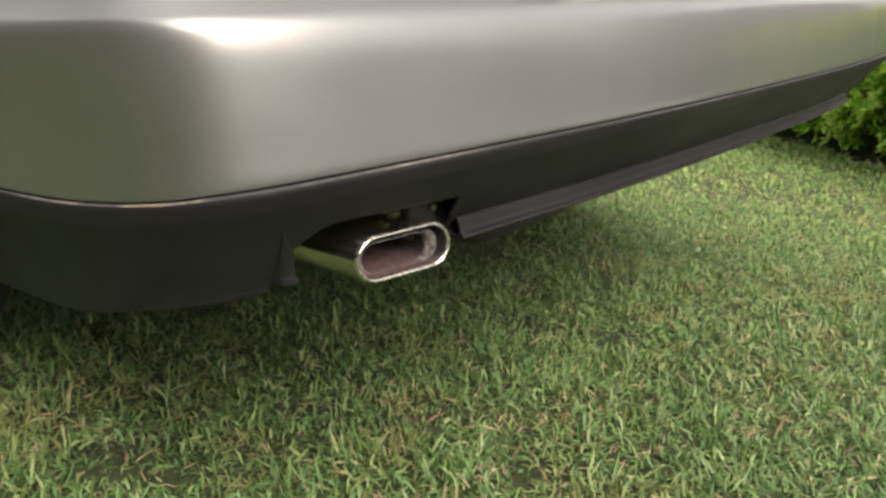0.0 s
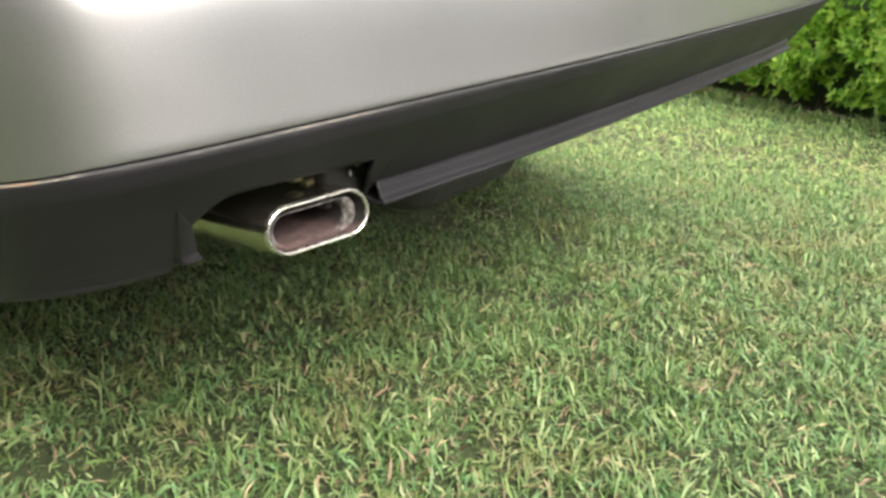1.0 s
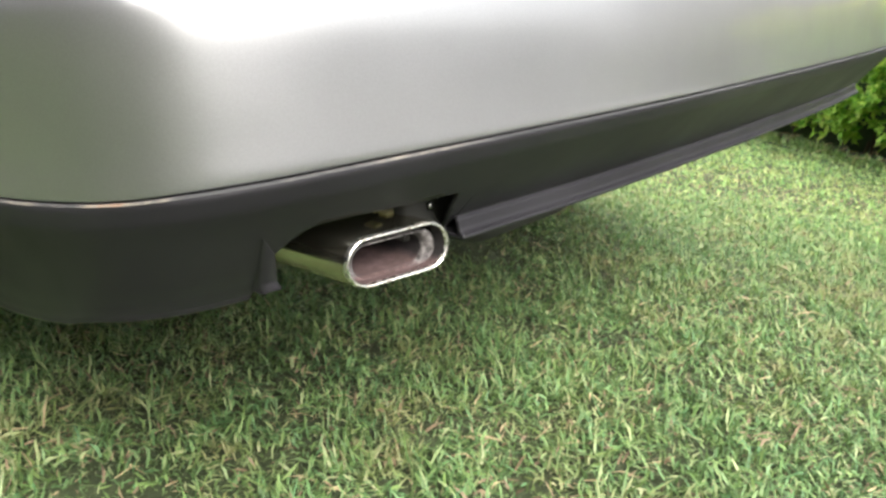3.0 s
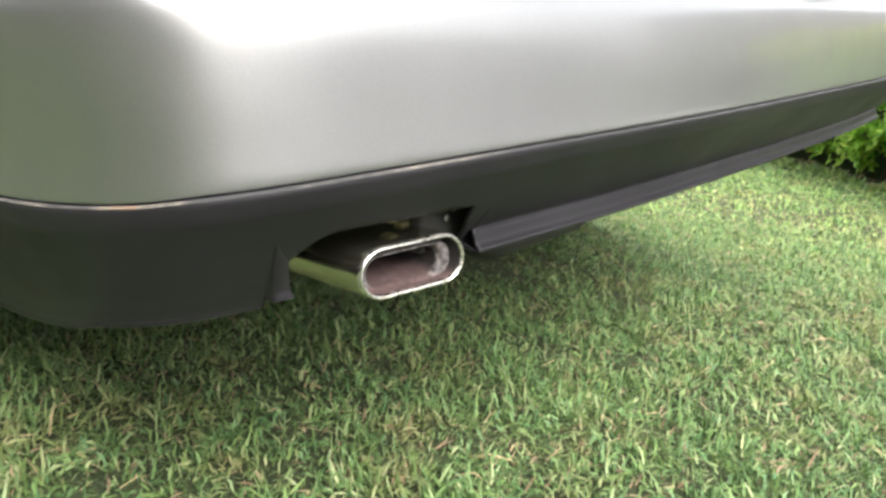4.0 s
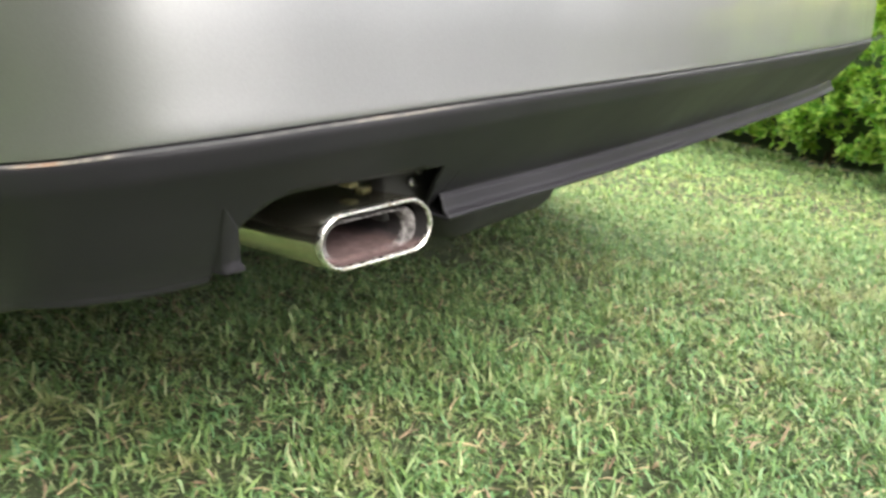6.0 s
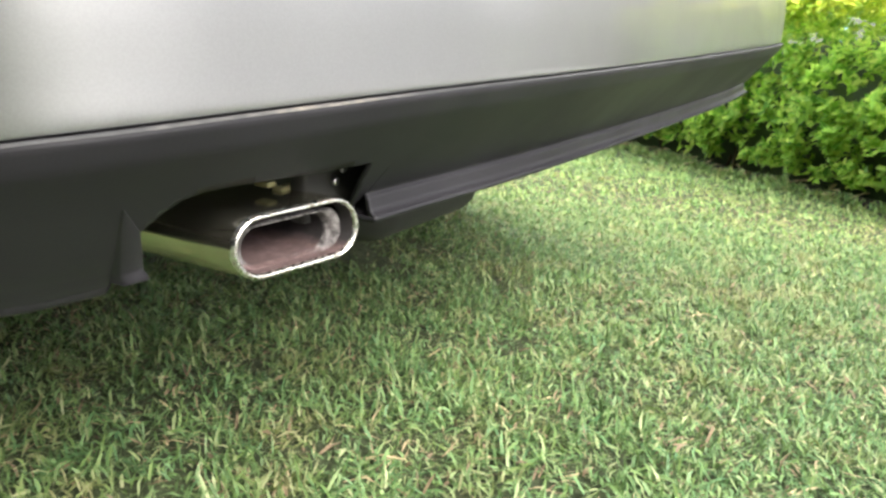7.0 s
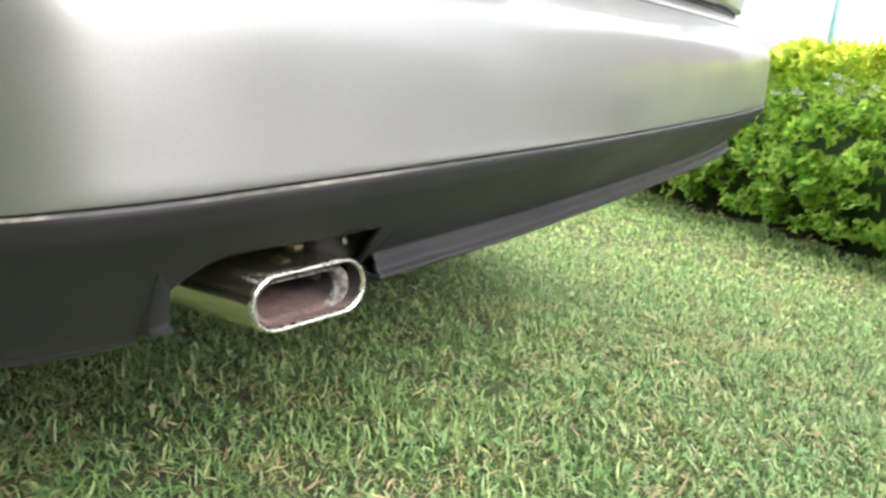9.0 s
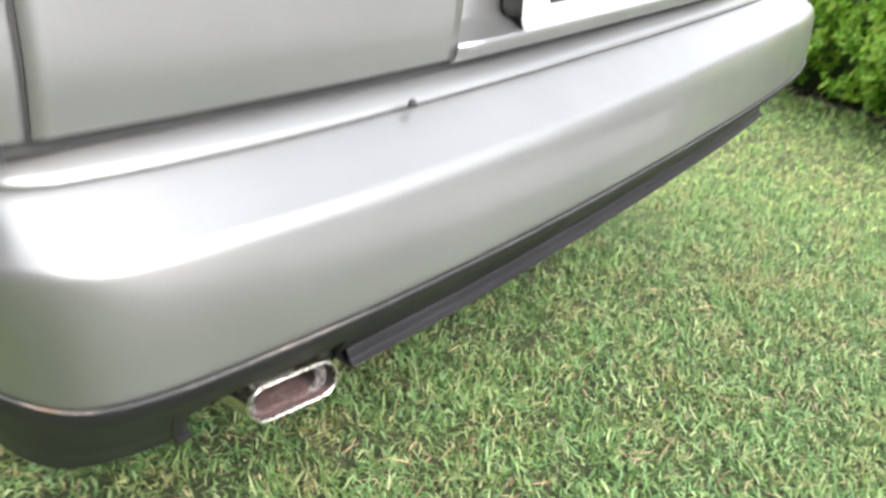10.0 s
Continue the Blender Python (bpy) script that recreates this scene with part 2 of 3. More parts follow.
def box_bm(size, at=(0, 0, 0), bevel=0.0, seg=2):
    bm = bmesh.new()
    bmesh.ops.create_cube(bm, size=1)
    bmesh.ops.scale(bm, vec=size, verts=bm.verts)
    if bevel:
        bmesh.ops.bevel(bm, geom=bm.edges[:], offset=bevel, segments=seg, affect="EDGES", profile=0.5)
    bmesh.ops.translate(bm, vec=at, verts=bm.verts)
    return bm


def thicken(ob, t, offset=-1.0):
    s = ob.modifiers.new("thickness", "SOLIDIFY")
    s.thickness, s.offset = t, offset
    return ob


def catmull(points, per=8):
    p = [np.array(q, float) for q in points]
    p = [2 * p[0] - p[1]] + p + [2 * p[-1] - p[-2]]
    out = []
    for i in range(1, len(p) - 2):
        for k in range(per):
            t = k / per
            out.append(0.5 * (2 * p[i] + (p[i + 1] - p[i - 1]) * t + (2 * p[i - 1] - 5 * p[i] + 4 * p[i + 1] - p[i + 2]) * t**2
                              + (3 * p[i] - p[i - 1] - 3 * p[i + 1] + p[i + 2]) * t**3))
    out.append(p[-2])
    return out


def lathe_bm(profile, n=32, axis="x"):
    rows = []
    for i in range(n):
        a = 2 * math.pi * i / n
        rows.append([(h, r * math.cos(a), r * math.sin(a)) if axis == "x" else (r * math.cos(a), r * math.sin(a), h) for h, r in profile])
    return grid_bm(rows, close_u=True)


def tube_bm(points, r, n=10):
    rows = []
    pts = [Vector(p) for p in points]
    for i, p in enumerate(pts):
        d = (pts[min(i + 1, len(pts) - 1)] - pts[max(i - 1, 0)]).normalized()
        a = d.orthogonal().normalized()
        b = d.cross(a)
        rr = r[i] if isinstance(r, (list, tuple)) else r
        rows.append([p + rr * (math.cos(2 * math.pi * k / n) * a + math.sin(2 * math.pi * k / n) * b) for k in range(n)])
    return grid_bm(rows, close_v=True)


# ---- lawn ----
SLOPE = 0.098


def ground_z(x, y):
    """The lawn falls away to the car's right; under the car's far wheels it is level."""
    z = -SLOPE * 12 * math.tanh(x / 12)
    z += 0.145 * math.exp(-(((x - 0.70) / 0.33) ** 2 + ((y - 1.05) / 0.42) ** 2))
    return z


def lawn_sheet():
    ring = [0, 0.3, 0.6, 0.9, 1.2, 1.5, 1.8, 2.1, 2.5, 3, 3.5, 4, 5, 6, 8, 11, 15, 22, 35, 60, 120, 300, 900]
    side = sorted({s * v for v in ring for s in (-1, 1)})
    rows = [[(x + 0.5, y + 0.5, ground_z(x + 0.5, y + 0.5)) for y in side] for x in side]
    ob = part("ground", grid_bm(rows), SOIL, None)
    return tagged(ob, "mown lawn soil with dry thatch between the grass", "lawn", kind="structure")


lawn_sheet()


POST = (6.07, 0.43)
HEDGE_A, HEDGE_D = np.array([2.72, 0.0]), np.array([1.31, 1.33]) / math.hypot(1.31, 1.33)


def before_hedge(x, y):
    side = (x - HEDGE_A[0]) * HEDGE_D[1] - (y - HEDGE_A[1]) * HEDGE_D[0]
    along = (x - HEDGE_A[0]) * HEDGE_D[0] + (y - HEDGE_A[1]) * HEDGE_D[1]
    return side < 0.03 + 0.03 * np.sin(7 * along) + 0.025 * np.sin(19 * along + 1) + 0.015 * np.sin(47 * along)


def grass_field(name, label, count, centre, radius, feather, length, width, seed, mat, lean=(1.0, 0.33), hole=None, fringe=None):
    """Blades strewn round a centre, thinning out over the feather; each is a bent, pointed strip."""
    rng = np.random.default_rng(seed)
    r = (radius + feather) * np.sqrt(rng.random(count))
    a = rng.uniform(0, 2 * np.pi, count)
    x, y = centre[0] + r * np.cos(a), centre[1] + r * np.sin(a)
    if fringe:                                     # a strip along the hedge's foot
        along, off = rng.uniform(*fringe, count), rng.normal(-0.01, 0.035, count)
        x, y = HEDGE_A[0] + HEDGE_D[0] * along + HEDGE_D[1] * off, HEDGE_A[1] + HEDGE_D[1] * along - HEDGE_D[0] * off
    ok = (rng.random(count) < np.clip((radius + feather - r) / feather, 0, 1)) & before_hedge(x, y)
    if hole:
        away = np.hypot(x - hole[0], y - hole[1])
        ok &= rng.random(count) < np.clip((away - hole[2]) / hole[3], 0, 1)
    x, y = x[ok], y[ok]
    tuft = np.array([noise.noise((p * 14, q * 14, seed)) for p, q in zip(x, y)])
    ok = rng.random(len(x)) < 0.80 + 0.7 * tuft
    x, y, tuft = x[ok], y[ok], tuft[ok]
    n = len(x)
    z = np.array([ground_z(p, q) for p, q in zip(x, y)])
    clump = np.array([noise.noise((p * 5, q * 5, seed + 20)) for p, q in zip(x, y)])
    ln = length * rng.uniform(0.40, 1.40, n) * (1 + 0.4 * tuft + 0.45 * clump)
    wd = width * rng.uniform(0.55, 1.3, n)
    az = rng.uniform(0, 2 * np.pi, n) + 1.2 * tuft
    l1 = np.clip(rng.normal(*lean, n), 0.1, 1.5)
    l2 = np.clip(l1 + rng.uniform(-0.2, 0.9, n), 0.1, 1.9)
    d = np.stack([np.cos(az), np.sin(az), np.zeros(n)], 1)
    bend = az + rng.normal(0, 0.32, n)
    d2 = np.stack([np.cos(bend), np.sin(bend), np.zeros(n)], 1)
    tw = az + np.pi / 2 + rng.normal(0, 0.35, n)
    s = np.stack([np.cos(tw), np.sin(tw), rng.normal(0, 0.35, n)], 1) * wd[:, None] / 2
    up = np.array([0, 0, 1.0])
    root = np.stack([x, y, z + rng.uniform(-0.003, 0.009, n)], 1)
    mid = root + 0.5 * ln[:, None] * (np.sin(l1)[:, None] * d + np.cos(l1)[:, None] * up)
    tip = mid + 0.5 * ln[:, None] * (np.sin(l2)[:, None] * d2 + np.cos(l2)[:, None] * up)
    v = np.stack([root - 0.7 * s, root + 0.7 * s, mid + s, mid - s, tip], 1).reshape(-1, 3)
    base = np.arange(n) * 5
    loops = np.stack([base, base + 1, base + 2, base + 3, base + 3, base + 2, base + 4], 1).ravel()
    starts = np.stack([np.arange(n) * 7, np.arange(n) * 7 + 4], 1).ravel()
    me = bpy.data.meshes.new(name)
    me.vertices.add(len(v))
    me.vertices.foreach_set("co", v.ravel().astype(np.float32))
    me.loops.add(len(loops))
    me.loops.foreach_set("vertex_index", loops.astype(np.int32))
    me.polygons.add(len(starts))
    me.polygons.foreach_set("loop_start", starts.astype(np.int32))
    me.polygons.foreach_set("loop_total", np.tile([4, 3], n).astype(np.int32))
    me.update(calc_edges=True)
    me.materials.append(mat)
    return tagged(new(name, me), label, "grass", kind="stuff")


# the near field takes the dimmed blades, the farther ones the lightened blades
grass_field("grass", "short mown green lawn grass close round the car", 490000, (0.02, 0.10), 1.20, 0.6, 0.0195, 0.0026, 1, DIM_BLADE, (1.02, 0.42))
grass_field("grass", "green mown lawn grass behind the car, open daylight put into its colour", 230000, (1.4, 0.45), 1.8, 1.3, 0.0195, 0.0036, 2, LIT_BLADE, hole=(-0.1, 0.1, 0.95, 0.6))
grass_field("grass", "green mown lawn grass along the hedge, open daylight put into its colour", 90000, (3.1, 1.2), 3.0, 3.6, 0.033, 0.0078, 3, LIT_BLADE, hole=(0.2, 0.1, 1.8, 0.8))
grass_field("grass", "longer uncut grass along the foot of the hedge", 9000, (3.0, 1.0), 9.0, 1.0, 0.052, 0.0050, 5, LIT_BLADE, (0.55, 0.3), fringe=(-1.6, 5.5))
grass_field("straw", "withered brown blades among the lawn grass", 46000, (0.3, 0.1), 1.5, 0.9, 0.018, 0.0028, 6, BROWN, (1.1, 0.3))
grass_field("straw", "dry tan grass clippings lying on the lawn", 20000, (0.4, 0.15), 1.4, 0.9, 0.030, 0.0021, 4, STRAW, (1.40, 0.14))

# ---- the car ----
car = thing("car", "silver metallic car with black lower trim, parked on a lawn", "car")

# Outline of the bumper's lower edge, from the middle to the car's side.
HALF = catmull([(0, -0.061), (0.2, -0.059), (0.35, -0.055), (0.5, -0.046), (0.6, -0.0335), (0.66, -0.021), (0.70, -0.007), (0.73, 0.014),
                (0.748, 0.045), (0.758, 0.095), (0.765, 0.22), (0.77, 0.44)], 14)


# The joint of paint and plastic: drawn in and down round the corners (x, y, z at the same stations as the outline).
JOINT = catmull([(0, -0.061, 0.4108), (0.2, -0.059, 0.4106), (0.35, -0.0535, 0.4100), (0.5, -0.042, 0.4090), (0.6, -0.026, 0.4062), (0.66, -0.012, 0.4035),
                 (0.698, 0.008, 0.4000), (0.713, 0.036, 0.3945), (0.721, 0.079, 0.388), (0.728, 0.14, 0.382), (0.735, 0.24, 0.378), (0.745, 0.45, 0.376)], 14)
# How far the valence's lower edge is moved there.
LOWER = catmull([(0, 0, 0), (0, 0, 0), (0, 0, 0), (0, 0, 0), (0, 0.001, -0.006), (0, 0.005, -0.010), (0, 0.012, -0.012), (-0.004, 0.030, -0.018),
                 (-0.010, 0.055, -0.030), (-0.018, 0.095, -0.045), (-0.021, 0.07, -0.050), (-0.013, 0.04, -0.050)], 14)
HALF_X = [p[0] for p in HALF]
STEPS = list(range(len(HALF)))


def station(u, sx):
    """The outline's point, the joint's shift and the lower edge's shift at a place u along one half."""
    x, y = (float(np.interp(u, STEPS, [p[k] for p in HALF])) for k in (0, 1))
    j = [float(np.interp(u, STEPS, [p[k] for p in JOINT])) for k in (0, 1, 2)]
    b = [float(np.interp(u, STEPS, [p[k] for p in LOWER])) for k in (0, 1, 2)]
    return sx, x, y, (j[0] - x, j[1] - y, j[2] - 0.4155), b


def on_body(st, z, d):
    """A point at height z, d inside the outline, with the corner's tuck."""
    sx, x, y, j, b = st
    a = radians(90) * min(x / 0.765, 1.0) ** 24
    px, py = x - 0.7 * d * math.sin(a), y + d * math.cos(a)
    if z >= 0.4155:
        w = min(1.0, max(0.0, (0.520 - z) / 0.1045))
        w = w * (1.5 - 0.5 * w * w)
        move = [w * k for k in j]
    else:
        v = (0.4155 - z) / 0.0865
        move = [(1 - v) * p + v * q for p, q in zip(j, b)]
    return sx * (px + move[0]), py + move[1], z + move[2]


def at_x(x):
    return station(float(np.interp(abs(x), HALF_X, STEPS)), -1 if x < 0 else 1)


STATIONS_ALL = [station(u, -1) for u in STEPS[::-1]] + [station(u, 1) for u in STEPS[1:]]


def sweep(profile, keep=lambda x, y: True):
    return grid_bm([[on_body(st, z, d) for z, d in profile] for st in STATIONS_ALL if keep(st[0] * st[1], st[2])])


def smooth_profile(points, per=4):
    return [tuple(p) for p in catmull(points, per)]


# Painted bumper cover: flat face, rounded shoulder, sloping top shelf.
SILVER_PROFILE = smooth_profile([(0.4160, 0.020), (0.4160, 0.003), (0.4185, -0.0003), (0.433, 0.000), (0.455, 0.0012), (0.476, 0.0042), (0.4895, 0.0082), (0.4960, 0.0130),
                                 (0.5000, 0.0200), (0.5052, 0.0300), (0.5108, 0.0405), (0.5175, 0.0532), (0.5245, 0.0660)], 4)
bumper = part("bumper_cover", sweep(SILVER_PROFILE), SILVER, car, "silver painted rear bumper cover, dusty")
thicken(bumper, 0.003)
part("top_step", sweep([(0.5250, 0.0655), (0.5290, 0.0665), (0.5300, 0.0680), (0.5385, 0.078), (0.5455, 0.092), (0.541, 0.106)]), SILVER, bumper, "raised step along the bumper's top")
part("step_shadow_line", sweep([(0.5238, 0.0648), (0.5256, 0.0650), (0.5256, 0.0658)]), GAP, bumper, "thin dark joint line")


# Black lower valence, with the cut-out for the tailpipe and a thin lip.
LIP_X = (-0.497, 0.495)
CUT_X = (-0.6400, -0.497)
CUT_EDGE = [(-0.6400, 0.330), (-0.6395, 0.3554), (-0.634, 0.363), (-0.628, 0.3685), (-0.620, 0.3708), (-0.605, 0.3715), (-0.577, 0.3709), (-0.549, 0.3702),
            (-0.516, 0.3702), (-0.511, 0.358), (-0.505, 0.348), (-0.497, 0.335)]
TOP_PROFILE = [(0.4155, 0.014), (0.4154, -0.0006), (0.4149, -0.0020), (0.4125, -0.0024), (0.402, 0.003), (0.388, 0.0155), (0.370, 0.031)]
LIP_PROFILE = TOP_PROFILE + [(0.356, 0.0425), (0.3510, 0.0468), (0.3490, 0.0478), (0.3481, 0.0472), (0.3472, 0.0463), (0.3388, 0.0450), (0.3374, 0.0438), (0.3358, 0.0414),
                             (0.3342, 0.0408), (0.3326, 0.0418), (0.3317, 0.0445), (0.3320, 0.055), (0.341, 0.085)]
PLAIN_PROFILE = TOP_PROFILE + [(0.352, 0.0460), (0.3425, 0.0545), (0.3375, 0.0585), (0.334, 0.0615), (0.3305, 0.0635), (0.3290, 0.0655), (0.330, 0.072), (0.337, 0.11)]


def valence_piece(bm, x0, x1, prof):
    us = [-u for u in np.linspace(STEPS[-1], 0, 4 * STEPS[-1] + 1)] + [u for u in np.linspace(0, STEPS[-1], 4 * STEPS[-1] + 1)[1:]]
    us += [math.copysign(float(np.interp(abs(x), HALF_X, STEPS)), x) for x in (*[p[0] for p in CUT_EDGE], LIP_X[1])]
    us = sorted(set(us))
    smooth = [p for a, b in zip(prof, prof[1:]) for p in [(a[0] + (b[0] - a[0]) * k / 4, a[1] + (b[1] - a[1]) * k / 4) for k in range(4)]] + [prof[-1]]
    rows = []
    for u in us:
        st = station(abs(u), -1 if u < 0 else 1)
        x = st[0] * st[1]
        if not x0 - 1e-6 <= x <= x1 + 1e-6:
            continue
        low = float(np.interp(x, [p[0] for p in CUT_EDGE], [p[1] for p in CUT_EDGE])) if CUT_X[0] < x < CUT_X[1] else 0.0
        pts = [on_body(st, z, d) for z, d in smooth]
        c = next((k for k, p in enumerate(pts) if p[2] < low and k > 4), len(pts))
        if c < len(pts):
            a, b = Vector(pts[c - 1]), Vector(pts[c])
            e = tuple(a.lerp(b, (a.z - low) / (a.z - b.z)))
            pts = pts[:c] + [e] * (len(pts) - c)
        rows.append([bm.verts.new(p) for p in pts])
    for a, b in zip(rows, rows[1:]):
        for k in range(len(a) - 1):
            bm.faces.new((a[k], b[k], b[k + 1], a[k + 1]))


vbm = bmesh.new()
valence_piece(vbm, -9, CUT_X[1], PLAIN_PROFILE)
valence_piece(vbm, *LIP_X, LIP_PROFILE)
valence_piece(vbm, LIP_X[1], 9, PLAIN_PROFILE)
bmesh.ops.remove_doubles(vbm, verts=vbm.verts, dist=2e-5)
bmesh.ops.dissolve_degenerate(vbm, edges=vbm.edges, dist=2e-5)
bmesh.ops.recalc_face_normals(vbm, faces=vbm.faces)
valence = part("lower_valence", vbm, BLACK, car, "black textured plastic lower valence with a thin lip")
thicken(valence, 0.003)
part("scuffed_edge", sweep([(0.4155, -0.0009), (0.4151, -0.0022), (0.4143, -0.0027)], lambda x, y: -0.765 < x < 0.60 and y < 0.2), WORN, valence,
     "scuffed top edge with worn paint")

# triangular flange beside the tailpipe, folded outwards along its foot
rows = []
for k in range(-1, 13):
    u = max(k, 0) / 12
    z = 0.3290 + 0.0405 * u - (0.0014 if k < 0 else 0)
    left, right = -0.6405 - 0.0135 * u, float(np.interp(z, [0.329, 0.3455, 0.3554, 0.3695], [-0.6290, -0.6365, -0.6410, -0.6535]))
    lift = 0.0012 + 0.0050 * (1 - u) ** 2 + (0.0030 if k <= 0 else 0)
    zf = z + 0.0092                               # the corner's tuck draws it down again
    d = float(np.interp(zf, [p[0] for p in PLAIN_PROFILE[12:2:-1]], [p[1] for p in PLAIN_PROFILE[12:2:-1]]))
    rows.append([on_body(at_x(x), zf, d - out) for x, out in ((left - 0.0008, -0.003), (left, lift * 0.8), (left + 0.08 * (right - left), lift), (right - 0.0006, lift), (right, lift * 0.8), (right + 0.0004, -0.010))])
flange = part("cutout_flange", grid_bm(rows), BLACK, valence)

# pocket behind the cut-out's inner end, with two fasteners
part("recess", box_bm((0.066, 0.012, 0.046), (-0.497, 0.0245, 0.3560), 0.003), UNDER, valence)
for sx, sy, sz in ((-0.5065, 0.0165, 0.3545), (-0.4995, 0.0165, 0.3605)):
    bm = bmesh.new()
    bmesh.ops.create_uvsphere(bm, u_segments=12, v_segments=8, radius=0.0028)
    bmesh.ops.scale(bm, vec=(1, 0.6, 1), verts=bm.verts)
    bmesh.ops.translate(bm, vec=(sx, sy, sz), verts=bm.verts)
    part("fastener", bm, BOLT, valence, "small zinc fastener")

# ---- tailpipe ----
TIP = Vector((-0.5509, 0.0026, 0.3341))
SKEW, LEAN = -0.235, 0.044         # the mouth is cut at a slant and sits a little turned


def stadium(hw, hh, n=20):
    """A flattened round outline in x and z."""
    pts = []
    for i in range(n):
        a = -math.pi / 2 + math.pi * i / (n - 1)
        pts.append((hw - hh + hh * math.cos(a), hh * math.sin(a)))
    for i in range(n):
        a = math.pi / 2 + math.pi * i / (n - 1)
        pts.append((-(hw - hh) + hh * math.cos(a), hh * math.sin(a)))
    return pts


def loft(stations):
    """Rows of (y, half width, half height, skew, lift)."""
    rows = []
    for y, hw, hh, skew, lift in stations:
        rows.append([mouth_point(px, pz, y, skew, lift) for px, pz in stadium(hw, hh)])
    return grid_bm(rows, close_v=True)


def mouth_point(px, pz, y, skew, lift=0.0):
    return TIP.x + px - LEAN * pz, TIP.y + y + skew * (SKEW * px + 0.05 * pz), TIP.z + pz + LEAN * px + lift


tailpipe = part("tailpipe_tip", loft([(0.004, 0.0374, 0.0161, 1, 0), (0.009, 0.0379, 0.0166, 1, 0), (0.03, 0.0382, 0.0168, 0.7, 0), (0.075, 0.0384, 0.0170, 0, 0),
                                      (0.26, 0.0380, 0.0170, 0, 0), (0.285, 0.0310, 0.0175, 0, 0), (0.30, 0.0215, 0.0185, 0, 0), (0.45, 0.0205, 0.0205, 0, -0.003)]),
                CHROME, car, "oval chromed exhaust tip, stained")
rim_rows = []
for k in range(9):
    a = math.pi * k / 8
    g = 0.0014 * math.cos(a)
    rim_rows.append((0.004 - 0.0028 * math.sin(a), 0.0365 + g, 0.0151 + g, 1, 0))
part("rolled_rim", loft(rim_rows), RIM, tailpipe, "bright rolled rim with pitting")
part("inner_wall", loft([(0.003, 0.0349, 0.0135, 1, 0), (0.006, 0.0346, 0.0132, 1, 0), (0.0115, 0.0345, 0.0131, 1, 0)]), BORE, tailpipe, "inside of the rim, shade painted into its dark sides")
part("inner_ring", loft([(0.0112, 0.0347, 0.0116, 1, -0.0018), (0.0092, 0.0328, 0.0112, 1, -0.0020), (0.0085, 0.0305, 0.0108, 1, -0.0022), (0.0095, 0.0275, 0.0104, 1, -0.0023), (0.014, 0.0266, 0.0101, 0.9, -0.0024)]),
     ASH, tailpipe, "pale ashy end of the inner pipe")
part("bore", loft([(0.013, 0.0267, 0.0102, 0.9, -0.0024), (0.05, 0.0262, 0.0102, 0.3, -0.0024), (0.20, 0.026, 0.0102, 0, -0.0024), (0.25, 0.025, 0.0100, 0, -0.0024), (0.255, 0.012, 0.0098, 0, -0.0024), (0.29, 0.011, 0.0098, 0, -0.0024)]),
     BORE, tailpipe, "sooty bore, shade painted into its top, with reddish deposit along its bottom")
part("hanger_bracket", box_bm((0.007, 0.010, 0.003), (-0.5445, 0.033, 0.3570), 0.0008), STEEL, tailpipe, "dull olive steel hanger")
part("hanger_strap", box_bm((0.018, 0.007, 0.004), (-0.5280, 0.032, 0.3515), 0.0008), STEEL, tailpipe)

# silencer and floor behind the valence
bm = box_bm((0.24, 0.24, 0.15), (-0.11, 0.30, 0.283), 0.045, 5)
part("silencer", bm, UNDER, car, "dark dusty silencer under the floor")
part("floor_pan", box_bm((1.44, 3.2, 0.03), (0, 1.85, 0.375), 0.01), UNDER, car)
part("inner_bumper_wall", box_bm((1.40, 0.02, 0.14), (0, 0.15, 0.445), 0.004), UNDER, car)

# ---- boot lid ----


def lid_y(x):
    """The lower edge of the boot lid and quarters in plan, relative to its middle."""
    return 0.042 * (abs(x) / 0.69) ** 3


def lid_surface(x0, x1, profile, n=40):
    rows = []
    for i in range(n + 1):
        x = x0 + (x1 - x0) * i / n
        rows.append([(x, -0.077 + d + lid_y(x), z) for z, d in profile])
    return grid_bm(rows)


LID_PROFILE = smooth_profile([(0.5510, 0.106), (0.5515, 0.0905), (0.5600, 0.0875), (0.6050, 0.082), (0.6650, 0.083), (0.7250, 0.092), (0.7750, 0.105), (0.8150, 0.120), (0.8470, 0.138), (0.8700, 0.165),
                              (0.8820, 0.21), (0.8900, 0.30), (0.8970, 0.45)], 3)
REC_X = 0.352
lid = part("boot_lid", lid_surface(-0.6888, -REC_X, LID_PROFILE, 30), SILVER, car, "silver painted boot lid")
thicken(lid, 0.003)
o = part("lid_panel", lid_surface(REC_X, 0.6888, LID_PROFILE, 30), SILVER, lid)
thicken(o, 0.003)
LOW = [p for p in LID_PROFILE if p[0] <= 0.564] + [(0.5640, 0.0872)]
HIGH = [(0.7610, 0.1005)] + [p for p in LID_PROFILE if p[0] > 0.762]
o = part("lid_panel", lid_surface(-REC_X, REC_X, LOW, 16), SILVER, lid)
thicken(o, 0.003)
o = part("lid_panel", lid_surface(-REC_X, REC_X, HIGH, 16), SILVER, lid)
thicken(o, 0.003)
part("plate_recess", lid_surface(-REC_X, REC_X, [(0.5640, 0.0872), (0.5710, 0.112), (0.5770, 0.118), (0.7500, 0.128), (0.7570, 0.122), (0.7610, 0.1005)], 16), SILVER, lid, "recess for the number plate")
